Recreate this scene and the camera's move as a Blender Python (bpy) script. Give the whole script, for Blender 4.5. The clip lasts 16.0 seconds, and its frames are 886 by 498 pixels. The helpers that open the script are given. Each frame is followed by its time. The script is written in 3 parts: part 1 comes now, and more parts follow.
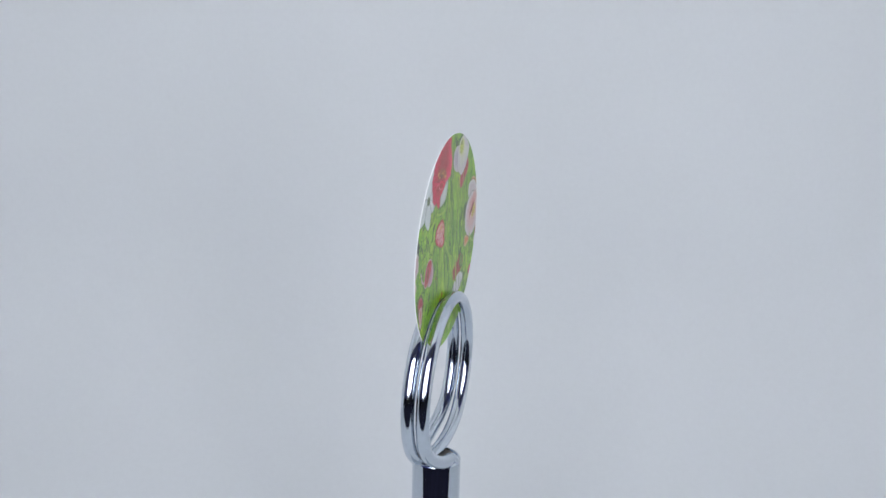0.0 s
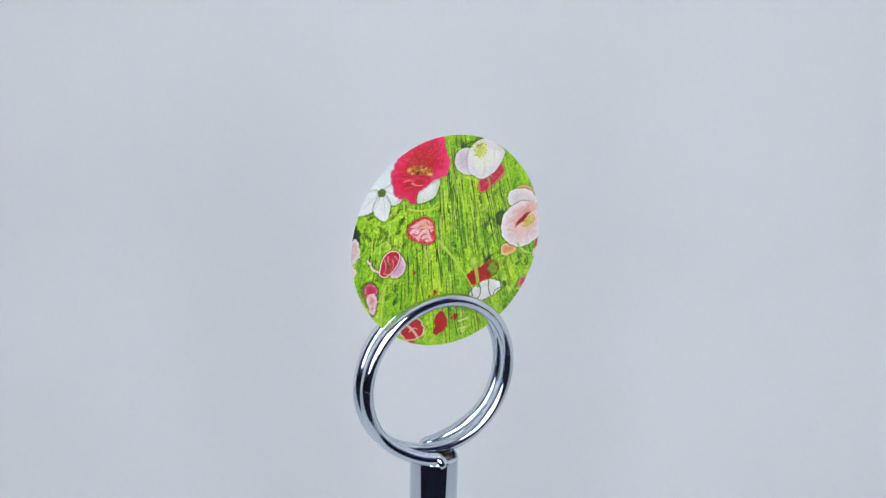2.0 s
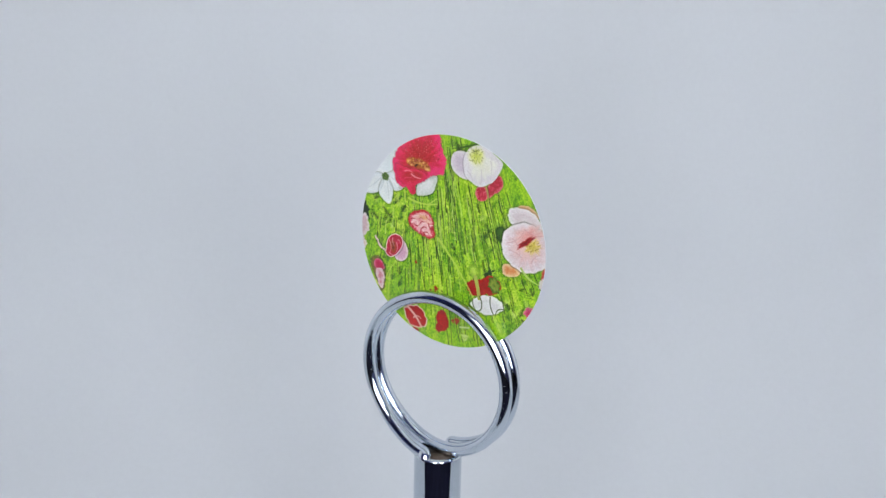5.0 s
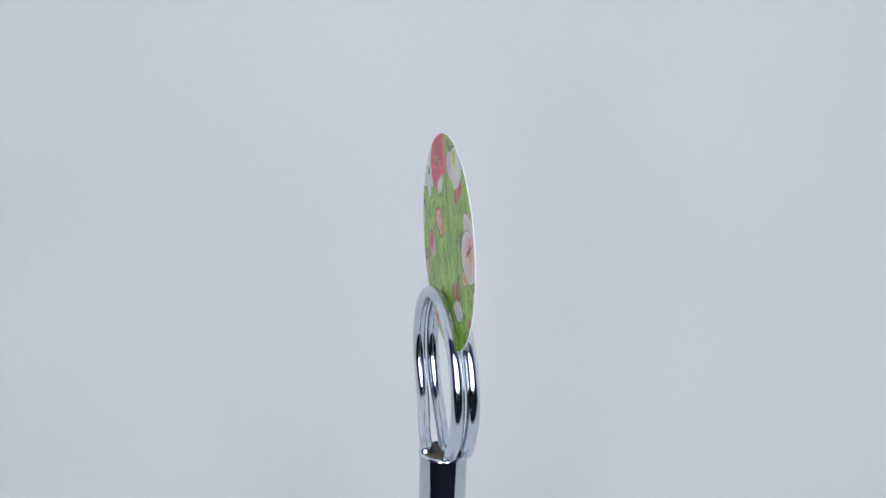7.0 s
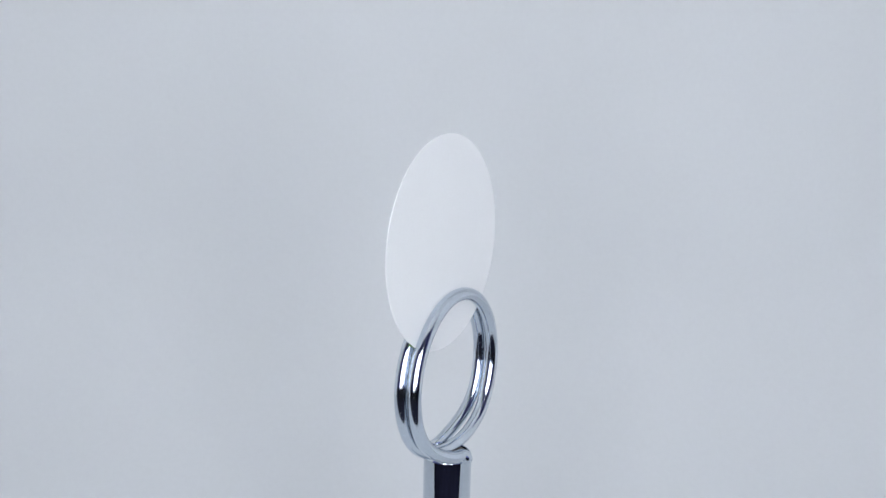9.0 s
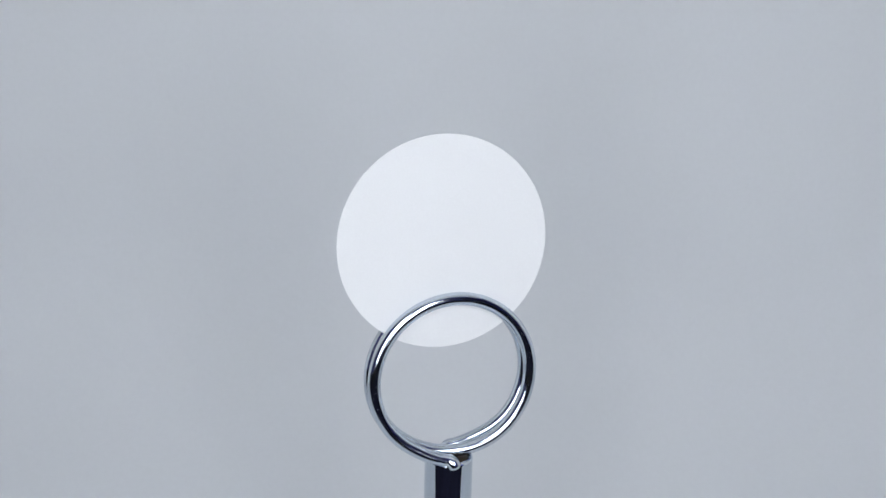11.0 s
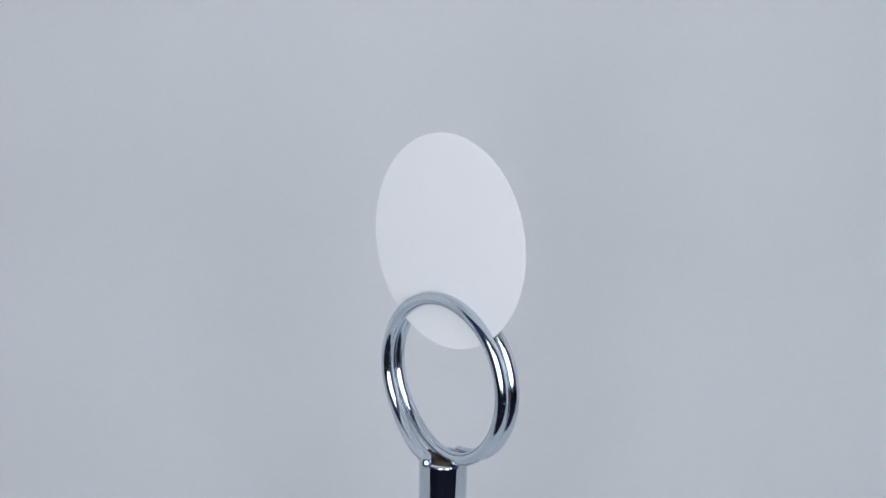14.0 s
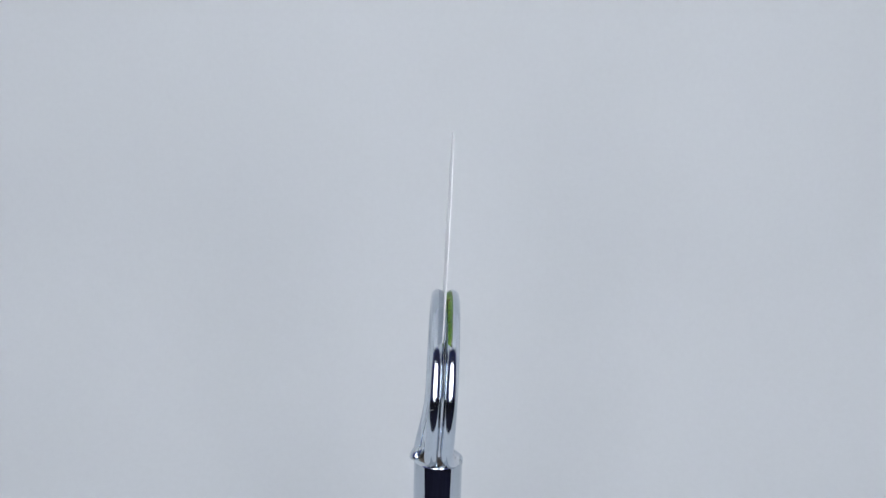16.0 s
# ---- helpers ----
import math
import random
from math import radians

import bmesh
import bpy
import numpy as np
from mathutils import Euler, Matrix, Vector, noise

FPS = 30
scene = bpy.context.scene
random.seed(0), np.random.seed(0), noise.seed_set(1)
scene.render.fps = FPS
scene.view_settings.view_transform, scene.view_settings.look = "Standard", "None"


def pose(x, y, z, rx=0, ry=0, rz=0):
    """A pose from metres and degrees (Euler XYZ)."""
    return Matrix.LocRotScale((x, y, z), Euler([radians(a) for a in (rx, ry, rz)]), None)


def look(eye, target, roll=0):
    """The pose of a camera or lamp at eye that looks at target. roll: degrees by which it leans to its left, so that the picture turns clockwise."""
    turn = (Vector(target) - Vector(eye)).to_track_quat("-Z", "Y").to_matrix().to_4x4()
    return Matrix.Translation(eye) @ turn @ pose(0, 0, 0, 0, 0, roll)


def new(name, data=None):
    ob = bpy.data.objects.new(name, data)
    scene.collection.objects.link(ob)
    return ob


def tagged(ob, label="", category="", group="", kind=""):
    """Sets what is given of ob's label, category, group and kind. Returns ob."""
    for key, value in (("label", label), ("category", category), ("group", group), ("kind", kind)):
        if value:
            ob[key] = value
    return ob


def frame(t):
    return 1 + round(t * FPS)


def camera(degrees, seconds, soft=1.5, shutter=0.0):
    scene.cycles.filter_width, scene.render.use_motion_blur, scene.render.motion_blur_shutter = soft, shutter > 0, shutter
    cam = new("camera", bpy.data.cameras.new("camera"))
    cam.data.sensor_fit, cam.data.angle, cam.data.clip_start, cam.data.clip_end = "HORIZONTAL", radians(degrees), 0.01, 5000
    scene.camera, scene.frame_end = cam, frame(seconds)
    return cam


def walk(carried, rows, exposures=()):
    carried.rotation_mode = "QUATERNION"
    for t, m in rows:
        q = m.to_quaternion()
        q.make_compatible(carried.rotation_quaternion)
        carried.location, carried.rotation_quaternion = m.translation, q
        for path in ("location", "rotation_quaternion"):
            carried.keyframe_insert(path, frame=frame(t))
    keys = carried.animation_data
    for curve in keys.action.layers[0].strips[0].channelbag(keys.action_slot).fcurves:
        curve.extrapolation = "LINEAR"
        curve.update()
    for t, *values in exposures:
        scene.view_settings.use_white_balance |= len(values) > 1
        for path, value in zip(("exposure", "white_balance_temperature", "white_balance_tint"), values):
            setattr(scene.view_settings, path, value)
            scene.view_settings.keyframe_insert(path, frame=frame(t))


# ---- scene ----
# ---------------------------------------------------------------- camera
FLOOR = -0.1250            # height of the floor from a zero inside the ring
UP = -FLOOR
EYE = Vector((-0.00065, -0.17143, 0.07450 + UP))
PITCH = radians(15.48)
cam = camera(47.04, 16.0, soft=1.5)
held = look(EYE, EYE + Vector((0, math.cos(PITCH), -math.sin(PITCH))), 1.379)
walk(cam, [(0.0, held), (16.0, held)],
     exposures=[(0.0, 0.0), (1.5, 0.03), (2.0, 0.13), (2.5, 0.16), (3.25, 0.17), (4.0, 0.07), (6.3, 0.09), (7.5, 0.12), (9.2, 0.07), (11.3, -0.17), (12.5, -0.18), (14.5, -0.1), (16.0, 0.0)])

# ---------------------------------------------------------------- light
world = bpy.data.worlds.new("dim_room")
world.use_nodes = True
world.node_tree.nodes["Background"].inputs["Color"].default_value = (0.55, 0.65, 0.8, 1)
world.node_tree.nodes["Background"].inputs["Strength"].default_value = 0.03
scene.world = world
SOFTBOX_GLOW = 4.21
SOFTBOX_COLOUR = (0.95, 0.965, 1.0, 1)


# ---------------------------------------------------------------- materials
def srgb(r, g, b):
    c = np.array([r, g, b]) / 255.0
    return np.where(c <= 0.04045, c / 12.92, ((c + 0.055) / 1.055) ** 2.4)


def material(name, colour, rough=0.5, metal=0.0, grain=0.0, scale=800.0, bump=0.0, stain=0.0, stain_scale=8.0):
    """A principled surface with fine grain, broad staining and relief, in real-world size."""
    m = bpy.data.materials.new(name)
    m.use_nodes = True
    n, l = m.node_tree.nodes, m.node_tree.links
    b = n["Principled BSDF"]
    b.inputs["Roughness"].default_value = rough
    b.inputs["Metallic"].default_value = metal
    co = n.new("ShaderNodeTexCoord")
    fine, broad = n.new("ShaderNodeTexNoise"), n.new("ShaderNodeTexNoise")
    fine.inputs["Scale"].default_value, broad.inputs["Scale"].default_value = scale, stain_scale
    fine.inputs["Detail"].default_value, broad.inputs["Detail"].default_value = 4, 3
    l.new(co.outputs["Object"], fine.inputs["Vector"])
    l.new(co.outputs["Object"], broad.inputs["Vector"])
    last = None
    for tex, amount in ((fine, grain), (broad, stain)):
        ramp = n.new("ShaderNodeMapRange")
        ramp.inputs["From Min"].default_value, ramp.inputs["From Max"].default_value = 0.3, 0.7
        ramp.inputs["To Min"].default_value, ramp.inputs["To Max"].default_value = 1 - amount, 1 + amount
        l.new(tex.outputs["Fac"], ramp.inputs["Value"])
        mix = n.new("ShaderNodeVectorMath")
        mix.operation = "SCALE"
        if last is None:
            mix.inputs[0].default_value = colour[:3]
        else:
            l.new(last, mix.inputs[0])
        l.new(ramp.outputs["Result"], mix.inputs["Scale"])
        last = mix.outputs["Vector"]
    l.new(last, b.inputs["Base Color"])
    if bump:
        bp = n.new("ShaderNodeBump")
        bp.inputs["Strength"].default_value, bp.inputs["Distance"].default_value = bump, 0.0002
        l.new(fine.outputs["Fac"], bp.inputs["Height"])
        l.new(bp.outputs["Normal"], b.inputs["Normal"])
    return m


def print_material():
    """Pearly photo print: the ink's colours lie on the mesh, with speckle and a fine tooth that scatters the gloss."""
    m = material("satin_print", (1, 1, 1), rough=0.42, metal=0.0, grain=0.10, scale=5200.0, bump=0.3, stain=0.05, stain_scale=300.0)
    n, l = m.node_tree.nodes, m.node_tree.links
    ink = n.new("ShaderNodeAttribute")
    ink.attribute_name = "ink"
    first = [x for x in n if x.type == "VECT_MATH"][0]
    b = n["Principled BSDF"]
    for power, end in ((0.12, first.inputs[0]), (0.88, b.inputs["Coat Tint"])):      # a little of the dye lies in the paper, most in the gloss over it
        dye, hue = n.new("ShaderNodeGamma"), ink.outputs["Color"]
        dye.inputs["Gamma"].default_value = power
        l.new(hue, dye.inputs["Color"])
        l.new(dye.outputs["Color"], end)
    b.inputs["Specular IOR Level"].default_value = 0.1
    b.inputs["Coat Weight"].default_value, b.inputs["Coat Roughness"].default_value, b.inputs["Coat IOR"].default_value = 1.0, 0.35, 1.85
    l.new(b.inputs["Normal"].links[0].from_socket, b.inputs["Coat Normal"])
    return m


def glow_material(name, colour, strength, tubes, low, high):
    """A lit diffuser, brightest before the upright tubes (place, share) behind it and towards its upper half."""
    m = bpy.data.materials.new(name)
    m.use_nodes = True
    n, l = m.node_tree.nodes, m.node_tree.links
    e = n.new("ShaderNodeEmission")
    e.inputs["Color"].default_value = colour
    co, xyz = n.new("ShaderNodeTexCoord"), n.new("ShaderNodeSeparateXYZ")
    l.new(co.outputs["Object"], xyz.inputs[0])
    total = None
    for at, share in tubes:
        off, far, near = n.new("ShaderNodeMath"), n.new("ShaderNodeMath"), n.new("ShaderNodeMapRange")
        off.operation, far.operation, near.interpolation_type = "SUBTRACT", "ABSOLUTE", "SMOOTHSTEP"
        off.inputs[1].default_value = at
        near.inputs["From Min"].default_value, near.inputs["From Max"].default_value = 0.012, 0.080
        near.inputs["To Min"].default_value, near.inputs["To Max"].default_value = strength * share * 2.2, strength * share * 0.115
        l.new(xyz.outputs["X"], off.inputs[0])
        l.new(off.outputs[0], far.inputs[0])
        l.new(far.outputs[0], near.inputs["Value"])
        if total is None:
            total = near.outputs["Result"]
        else:
            both = n.new("ShaderNodeMath")
            both.operation = "ADD"
            l.new(total, both.inputs[0])
            l.new(near.outputs["Result"], both.inputs[1])
            total = both.outputs[0]
    rise, lit = n.new("ShaderNodeMapRange"), n.new("ShaderNodeMath")
    rise.interpolation_type, lit.operation = "SMOOTHSTEP", "MULTIPLY"
    rise.inputs["From Min"].default_value, rise.inputs["From Max"].default_value = low, high
    rise.inputs["To Min"].default_value, rise.inputs["To Max"].default_value = 0.95, 1.0
    l.new(xyz.outputs["Z"], rise.inputs["Value"])
    l.new(rise.outputs["Result"], lit.inputs[0])
    l.new(total, lit.inputs[1])
    l.new(lit.outputs[0], e.inputs["Strength"])
    l.new(e.outputs["Emission"], n["Material Output"].inputs["Surface"])
    return m


CHROME = material("chrome_plate", (0.575, 0.635, 0.71), rough=0.045, metal=1.0, grain=0.03, scale=1500, stain=0.04, stain_scale=120)
def speckle(m):
    """Dust specks and faint waviness on the plating."""
    n, l = m.node_tree.nodes, m.node_tree.links
    b, co = n["Principled BSDF"], n.new("ShaderNodeTexCoord")
    dust, spots, wave, bp = n.new("ShaderNodeTexNoise"), n.new("ShaderNodeMapRange"), n.new("ShaderNodeTexNoise"), n.new("ShaderNodeBump")
    dust.inputs["Scale"].default_value, dust.inputs["Detail"].default_value = 3000, 1
    spots.inputs["From Min"].default_value, spots.inputs["From Max"].default_value = 0.69, 0.78
    spots.inputs["To Min"].default_value, spots.inputs["To Max"].default_value = 0.11, 0.36
    wave.inputs["Scale"].default_value, wave.inputs["Detail"].default_value = 420, 2
    bp.inputs["Strength"].default_value, bp.inputs["Distance"].default_value = 0.25, 0.0001
    l.new(co.outputs["Object"], dust.inputs["Vector"])
    l.new(co.outputs["Object"], wave.inputs["Vector"])
    l.new(dust.outputs["Fac"], spots.inputs["Value"])
    l.new(spots.outputs["Result"], b.inputs["Roughness"])
    l.new(wave.outputs["Fac"], bp.inputs["Height"])
    l.new(bp.outputs["Normal"], b.inputs["Normal"])


speckle(CHROME)
POLISH = material("polished_chrome", (0.59, 0.645, 0.71), rough=0.05, metal=1.0, grain=0.03, scale=1500, stain=0.04, stain_scale=120)
RAW = material("raw_brass_inside", (0.13, 0.10, 0.08), rough=0.35, metal=1.0, grain=0.2, scale=2500, bump=0.2)
PAPER = material("white_paper", (0.805, 0.83, 0.862), rough=0.55, grain=0.012, scale=3000, bump=0.05, stain=0.01, stain_scale=60)
SHEET = material("pale_grey_sheet", (0.668, 0.695, 0.728), rough=0.9, grain=0.01, scale=500, stain=0.025, stain_scale=7)
PANEL = material("white_board", (0.89, 0.905, 0.92), rough=0.8, grain=0.01, scale=500, stain=0.02, stain_scale=6)
TABLE = material("dark_tabletop", (0.013, 0.013, 0.024), rough=0.6, grain=0.2, scale=300, stain=0.2, stain_scale=12)
DARK = material("blue_room_wall", (0.24, 0.28, 0.72), rough=0.9, grain=0.1, scale=90, stain=0.15, stain_scale=3)
for dull in (TABLE, DARK):
    dull.node_tree.nodes["Principled BSDF"].inputs["Specular IOR Level"].default_value = 0.0
HOUSING = material("black_fabric", (0.02, 0.02, 0.02), rough=0.8, grain=0.2, scale=900, bump=0.3)
DIFFUSER = glow_material("lit_diffuser", SOFTBOX_COLOUR, SOFTBOX_GLOW, ((-0.075, 0.96), (0.155, 1.12)), 0.11, 0.24)
PRINT = print_material()


# ---------------------------------------------------------------- mesh helpers
def part(name, bm, mat, parent=None, label="", smooth=False):
    me = bpy.data.meshes.new(name)
    bm.normal_update()
    bm.to_mesh(me)
    bm.free()
    me.materials.append(mat)
    for p in me.polygons:
        p.use_smooth = smooth
    ob = new(name, me)
    ob.parent = parent
    return tagged(ob, label) if label else ob


def box(x0, x1, y0, y1, z0, z1, bevel=0.0):
    bm = bmesh.new()
    bmesh.ops.create_cube(bm, size=1, matrix=Matrix.Translation(((x0 + x1) / 2, (y0 + y1) / 2, (z0 + z1) / 2))
                          @ Matrix.Diagonal((x1 - x0, y1 - y0, z1 - z0, 1)))
    if bevel:
        bmesh.ops.bevel(bm, geom=bm.edges[:], offset=bevel, segments=2, affect="EDGES")
    return bm


def lathe(profile, segments=72, x=0.0, y=0.0, closed_top=True):
    """Turn a profile of (radius, height) round an upright axis."""
    bm = bmesh.new()
    rings = [[bm.verts.new((x + r * math.cos(k * math.tau / segments), y + r * math.sin(k * math.tau / segments), z))
              for k in range(segments)] for r, z in profile]
    for a, b in zip(rings, rings[1:]):
        for k in range(segments):
            bm.faces.new((a[k], a[(k + 1) % segments], b[(k + 1) % segments], b[k]))
    bm.faces.new(rings[0][::-1])
    if closed_top:
        bm.faces.new(rings[-1])
    return bm


def tube(points, radius, sides=20):
    """Sweep a round wire along points; the ends are cut square with a slightly rounded edge."""
    bm = bmesh.new()
    pts = [Vector(p) for p in points]
    ways = [(pts[min(i + 1, len(pts) - 1)] - pts[max(i - 1, 0)]).normalized() for i in range(len(pts))]
    up = Vector((0, 1, 0))
    rings = []

    def ring_at(p, w, r):
        a = (up - w * up.dot(w)).normalized()
        b = w.cross(a)
        return [bm.verts.new(p + r * (math.cos(k * math.tau / sides) * a + math.sin(k * math.tau / sides) * b)) for k in range(sides)]
    edge = radius * 0.24
    rings.append(ring_at(pts[0] - ways[0] * edge, ways[0], radius - edge))
    for p, w in zip(pts, ways):
        rings.append(ring_at(p, w, radius))
    rings.append(ring_at(pts[-1] + ways[-1] * edge, ways[-1], radius - edge))
    for a, b in zip(rings, rings[1:]):
        for k in range(sides):
            bm.faces.new((a[k], a[(k + 1) % sides], b[(k + 1) % sides], b[k]))
    bm.faces.new(rings[0][::-1])
    bm.faces.new(rings[-1])
    bmesh.ops.recalc_face_normals(bm, faces=bm.faces[:])
    return bm


def smoothstep(a, b, x):
    s = min(1.0, max(0.0, (x - a) / (b - a)))
    return s * s * (3 - 2 * s)


# ---------------------------------------------------------------- the photo stage
def sweep_sheet():
    """A seamless sheet: flat on the table, then curving up into the upright back."""
    bm = bmesh.new()
    front, back, r, top, thick = -0.125, 0.22, 0.10, 0.55, 0.0015
    line = [(front, 0.0), (back - r, 0.0)]
    line += [(back - r + r * math.sin(a), r - r * math.cos(a)) for a in (math.pi / 2 * k / 24 for k in range(1, 25))]
    line += [(back, top)]
    low = [(y + thick, z - thick) if z > 0.01 else (y, z - thick) for y, z in line]
    rows = []
    for x in (-0.42, 0.42):
        rows.append([bm.verts.new((x, y, z)) for y, z in line + low[::-1]])
    n = len(rows[0])
    for k in range(n):
        bm.faces.new((rows[0][k], rows[0][(k + 1) % n], rows[1][(k + 1) % n], rows[1][k]))
    bm.faces.new(rows[0][::-1])
    bm.faces.new(rows[1])
    bmesh.ops.recalc_face_normals(bm, faces=bm.faces[:])
    return tagged(part("backdrop", bm, SHEET, smooth=False), "plain pale grey paper sweep curving up behind the holder", "backdrop", kind="structure")


def stage():
    sheet = sweep_sheet()
    for p in sheet.data.polygons:
        p.use_smooth = abs(p.normal.x) < 0.5
    sheet.data.set_sharp_from_angle(angle=radians(30))
    tagged(part("floor", box(-0.8, 0.8, -1.0, 0.5, -0.04, -0.0018), TABLE), "dark matt tabletop under the paper sweep", "tabletop", kind="structure")
    # unseen boards, added and angled to throw fill light on the card's sides
    for name, side in (("fill_board_west", -1), ("fill_board_east", 1)):
        board = part(name, box(-0.004, 0.004, -0.26, 0.155, 0.0002, 0.5), PANEL)
        board.matrix_basis = pose(side * 0.335, 0.075, 0, 0, 0, side * 32)
        tagged(board, "white fill board added out of view, angled at the side of the stage", "wall", kind="structure")
    tagged(part("ceiling", box(-0.42, 0.42, -0.215, 0.212, 0.5002, 0.508), PANEL), "white board over the stage", "ceiling", kind="structure")
    for name, b in (("wall_north", (-0.8, 0.8, 0.5, 0.52, -0.04, 1.0)), ("wall_south", (-0.8, 0.8, -1.02, -1.0, -0.04, 1.0)),
                    ("wall_far_west", (-0.82, -0.8, -1.02, 0.52, -0.04, 1.0)), ("wall_far_east", (0.8, 0.82, -1.02, 0.52, -0.04, 1.0)),
                    ("ceiling_room", (-0.82, 0.82, -1.02, 0.52, 1.0, 1.02))):
        tagged(part(name, box(*b), DARK), "plain dim blue room surface around the stage", "wall", kind="structure")


def softbox():
    """A wide rounded softbox on two feet, behind and above the lens."""
    thing = tagged(new("softbox"), "glowing white oval softbox lamp in a black fabric housing", "lamp")
    rx, rz, mid, n = 0.255, 0.19, 0.286, 48

    def oval(bm, grow, y):
        ring = []
        for k in range(n):
            c, d = math.cos(k * math.tau / n), math.sin(k * math.tau / n)
            f = (abs(c) ** 2.6 + abs(d) ** 2.6) ** (-1 / 2.6)
            ring.append(bm.verts.new(((rx + grow) * f * c, y, mid + (rz + grow) * f * d)))
        return ring
    bm = bmesh.new()
    a, b = oval(bm, 0.0, 0.004), oval(bm, 0.0, 0.0)
    bm.faces.new(a)
    bm.faces.new(b[::-1])
    for k in range(n):
        bm.faces.new((a[k], b[k], b[(k + 1) % n], a[(k + 1) % n]))
    bmesh.ops.recalc_face_normals(bm, faces=bm.faces[:])
    part("diffuser", bm, DIFFUSER, thing, "glowing white diffuser")
    bm = bmesh.new()
    rows = [oval(bm, 0.001, 0.006), oval(bm, 0.008, 0.006), oval(bm, 0.008, -0.02), oval(bm, -0.09, -0.16)]
    for p, q in zip(rows, rows[1:]):
        for k in range(n):
            bm.faces.new((p[k], q[k], q[(k + 1) % n], p[(k + 1) % n]))
    bm.faces.new(rows[-1])
    bmesh.ops.recalc_face_normals(bm, faces=bm.faces[:])
    part("housing", bm, HOUSING, thing, "black fabric housing")
    for sx in (-1, 1):
        part("foot", box(sx * 0.10 - 0.006, sx * 0.10 + 0.006, -0.03, -0.015, 0.0, mid - rz + 0.02), HOUSING, thing)
    thing.location = (-0.02, -0.405, -0.0018)


# ---------------------------------------------------------------- the ring holder
LEAN = radians(1.8)
RING = dict(x=-0.00133, y=0.00044, z=0.00339, r=0.01474, wire=0.00119, gap=0.00131, turn=radians(0.85))


def ring_point(x, h, depth):
    """A point of the coil, from its centre: x across, h up, depth from the printed side to the plain side."""
    y = depth * math.cos(LEAN) - h * math.sin(LEAN)
    z = h * math.cos(LEAN) + depth * math.sin(LEAN)
    c, s = math.cos(RING["turn"]), math.sin(RING["turn"])
    return (RING["x"] + x * c - y * s, RING["y"] + x * s + y * c, RING["z"] + z + UP)


def card_holder():
    thing = tagged(new("card_holder"), "polished chrome card holder with double wire ring on post", "card holder")
    px, py, r, top = -0.0012, 0.00062, 0.00444, UP - 0.0122
    f, inner, deep = 0.0005, 0.0036, 0.0016
    profile = [(r, 0.0002)] + [(r, top - f)]
    profile += [(r - f + f * math.cos(k * math.pi / 12), top - f + f * math.sin(k * math.pi / 12)) for k in range(1, 7)]
    profile += [(inner + 0.0002, top), (inner, top - 0.0002)]
    post = part("post", lathe(profile, 96, px, py, closed_top=False), POLISH, thing, "straight round chrome post", smooth=True)
    post.data.set_sharp_from_angle(angle=radians(40))
    bm = lathe([(inner - 0.0001, top - 0.00019), (inner - 0.0002, top - deep), (0.0004, top - deep - 0.0004)], 48, px, py)
    part("socket", bm, RAW, post, "bare brownish hollow in the post's top", smooth=True)
    n, a0, bend = 320, 0.095, 0.0010
    a1 = 4 * math.pi - a0
    flat = []
    for i in range(n + 1):
        a = a0 + (a1 - a0) * i / n                       # angle from the bottom, round by the left
        e = min(a, 4 * math.pi - a)                      # angle from the nearer end
        side = -1 if a < 2 * math.pi else 1
        splay = 0.00190 * (1 - smoothstep(-0.05, 1.05, e))
        drop = 0.00060 * (1 - smoothstep(-0.15, 0.55, e))
        mid = 2 * smoothstep(2 * math.pi - 0.85, 2 * math.pi + 0.85, a) - 1
        rr = RING["r"] + drop
        flat.append((-rr * math.sin(a), -rr * math.cos(a), RING["gap"] * mid + side * splay))
    (x0, h0, d0), (x1, h1, d1) = flat[0], flat[-1]
    steps = [radians(74) * k / 10 for k in range(1, 11)]            # the ends turn down over the post's rim, a little proud of it
    out = [0.00055 * smoothstep(0, radians(74), k) for k in steps]
    first = [(x0 + bend * math.sin(k), h0 - bend * (1 - math.cos(k)), d0 - o) for k, o in zip(steps, out)]
    last = [(x1 - bend * math.sin(k), h1 - bend * (1 - math.cos(k)), d1 + o) for k, o in zip(steps, out)]
    first.append((first[-1][0] + 0.00015, first[-1][1] - 0.0004, first[-1][2]))
    last.append((last[-1][0] - 0.00015, last[-1][1] - 0.0004, last[-1][2]))
    pts = [ring_point(*p) for p in first[::-1] + flat + last]
    part("wire_ring", tube(pts, RING["wire"]), CHROME, thing, "double-coiled chrome wire ring", smooth=True).data.set_sharp_from_angle(angle=radians(50))
    return thing


# ---------------------------------------------------------------- the printed round card
DISC = dict(x=0.00051, y=-0.00007, z=0.02820, r=0.01905, thick=0.0002, lean=radians(1.8))


def value_noise(x, y, seed):
    g = np.random.RandomState(seed).rand(64, 64)
    xi, yi = np.floor(x).astype(int), np.floor(y).astype(int)
    fx, fy = x - xi, y - yi
    fx, fy = fx * fx * (3 - 2 * fx), fy * fy * (3 - 2 * fy)
    a, b = g[xi % 64, yi % 64], g[(xi + 1) % 64, yi % 64]
    c, d = g[xi % 64, (yi + 1) % 64], g[(xi + 1) % 64, (yi + 1) % 64]
    return (a * (1 - fx) + b * fx) * (1 - fy) + (c * (1 - fx) + d * fx) * fy


def turbulence(x, y, seed):
    return (value_noise(x, y, seed) * 0.5 + value_noise(x * 2.1, y * 2.1, seed + 1) * 0.3 + value_noise(x * 4.3, y * 4.3, seed + 2) * 0.2)


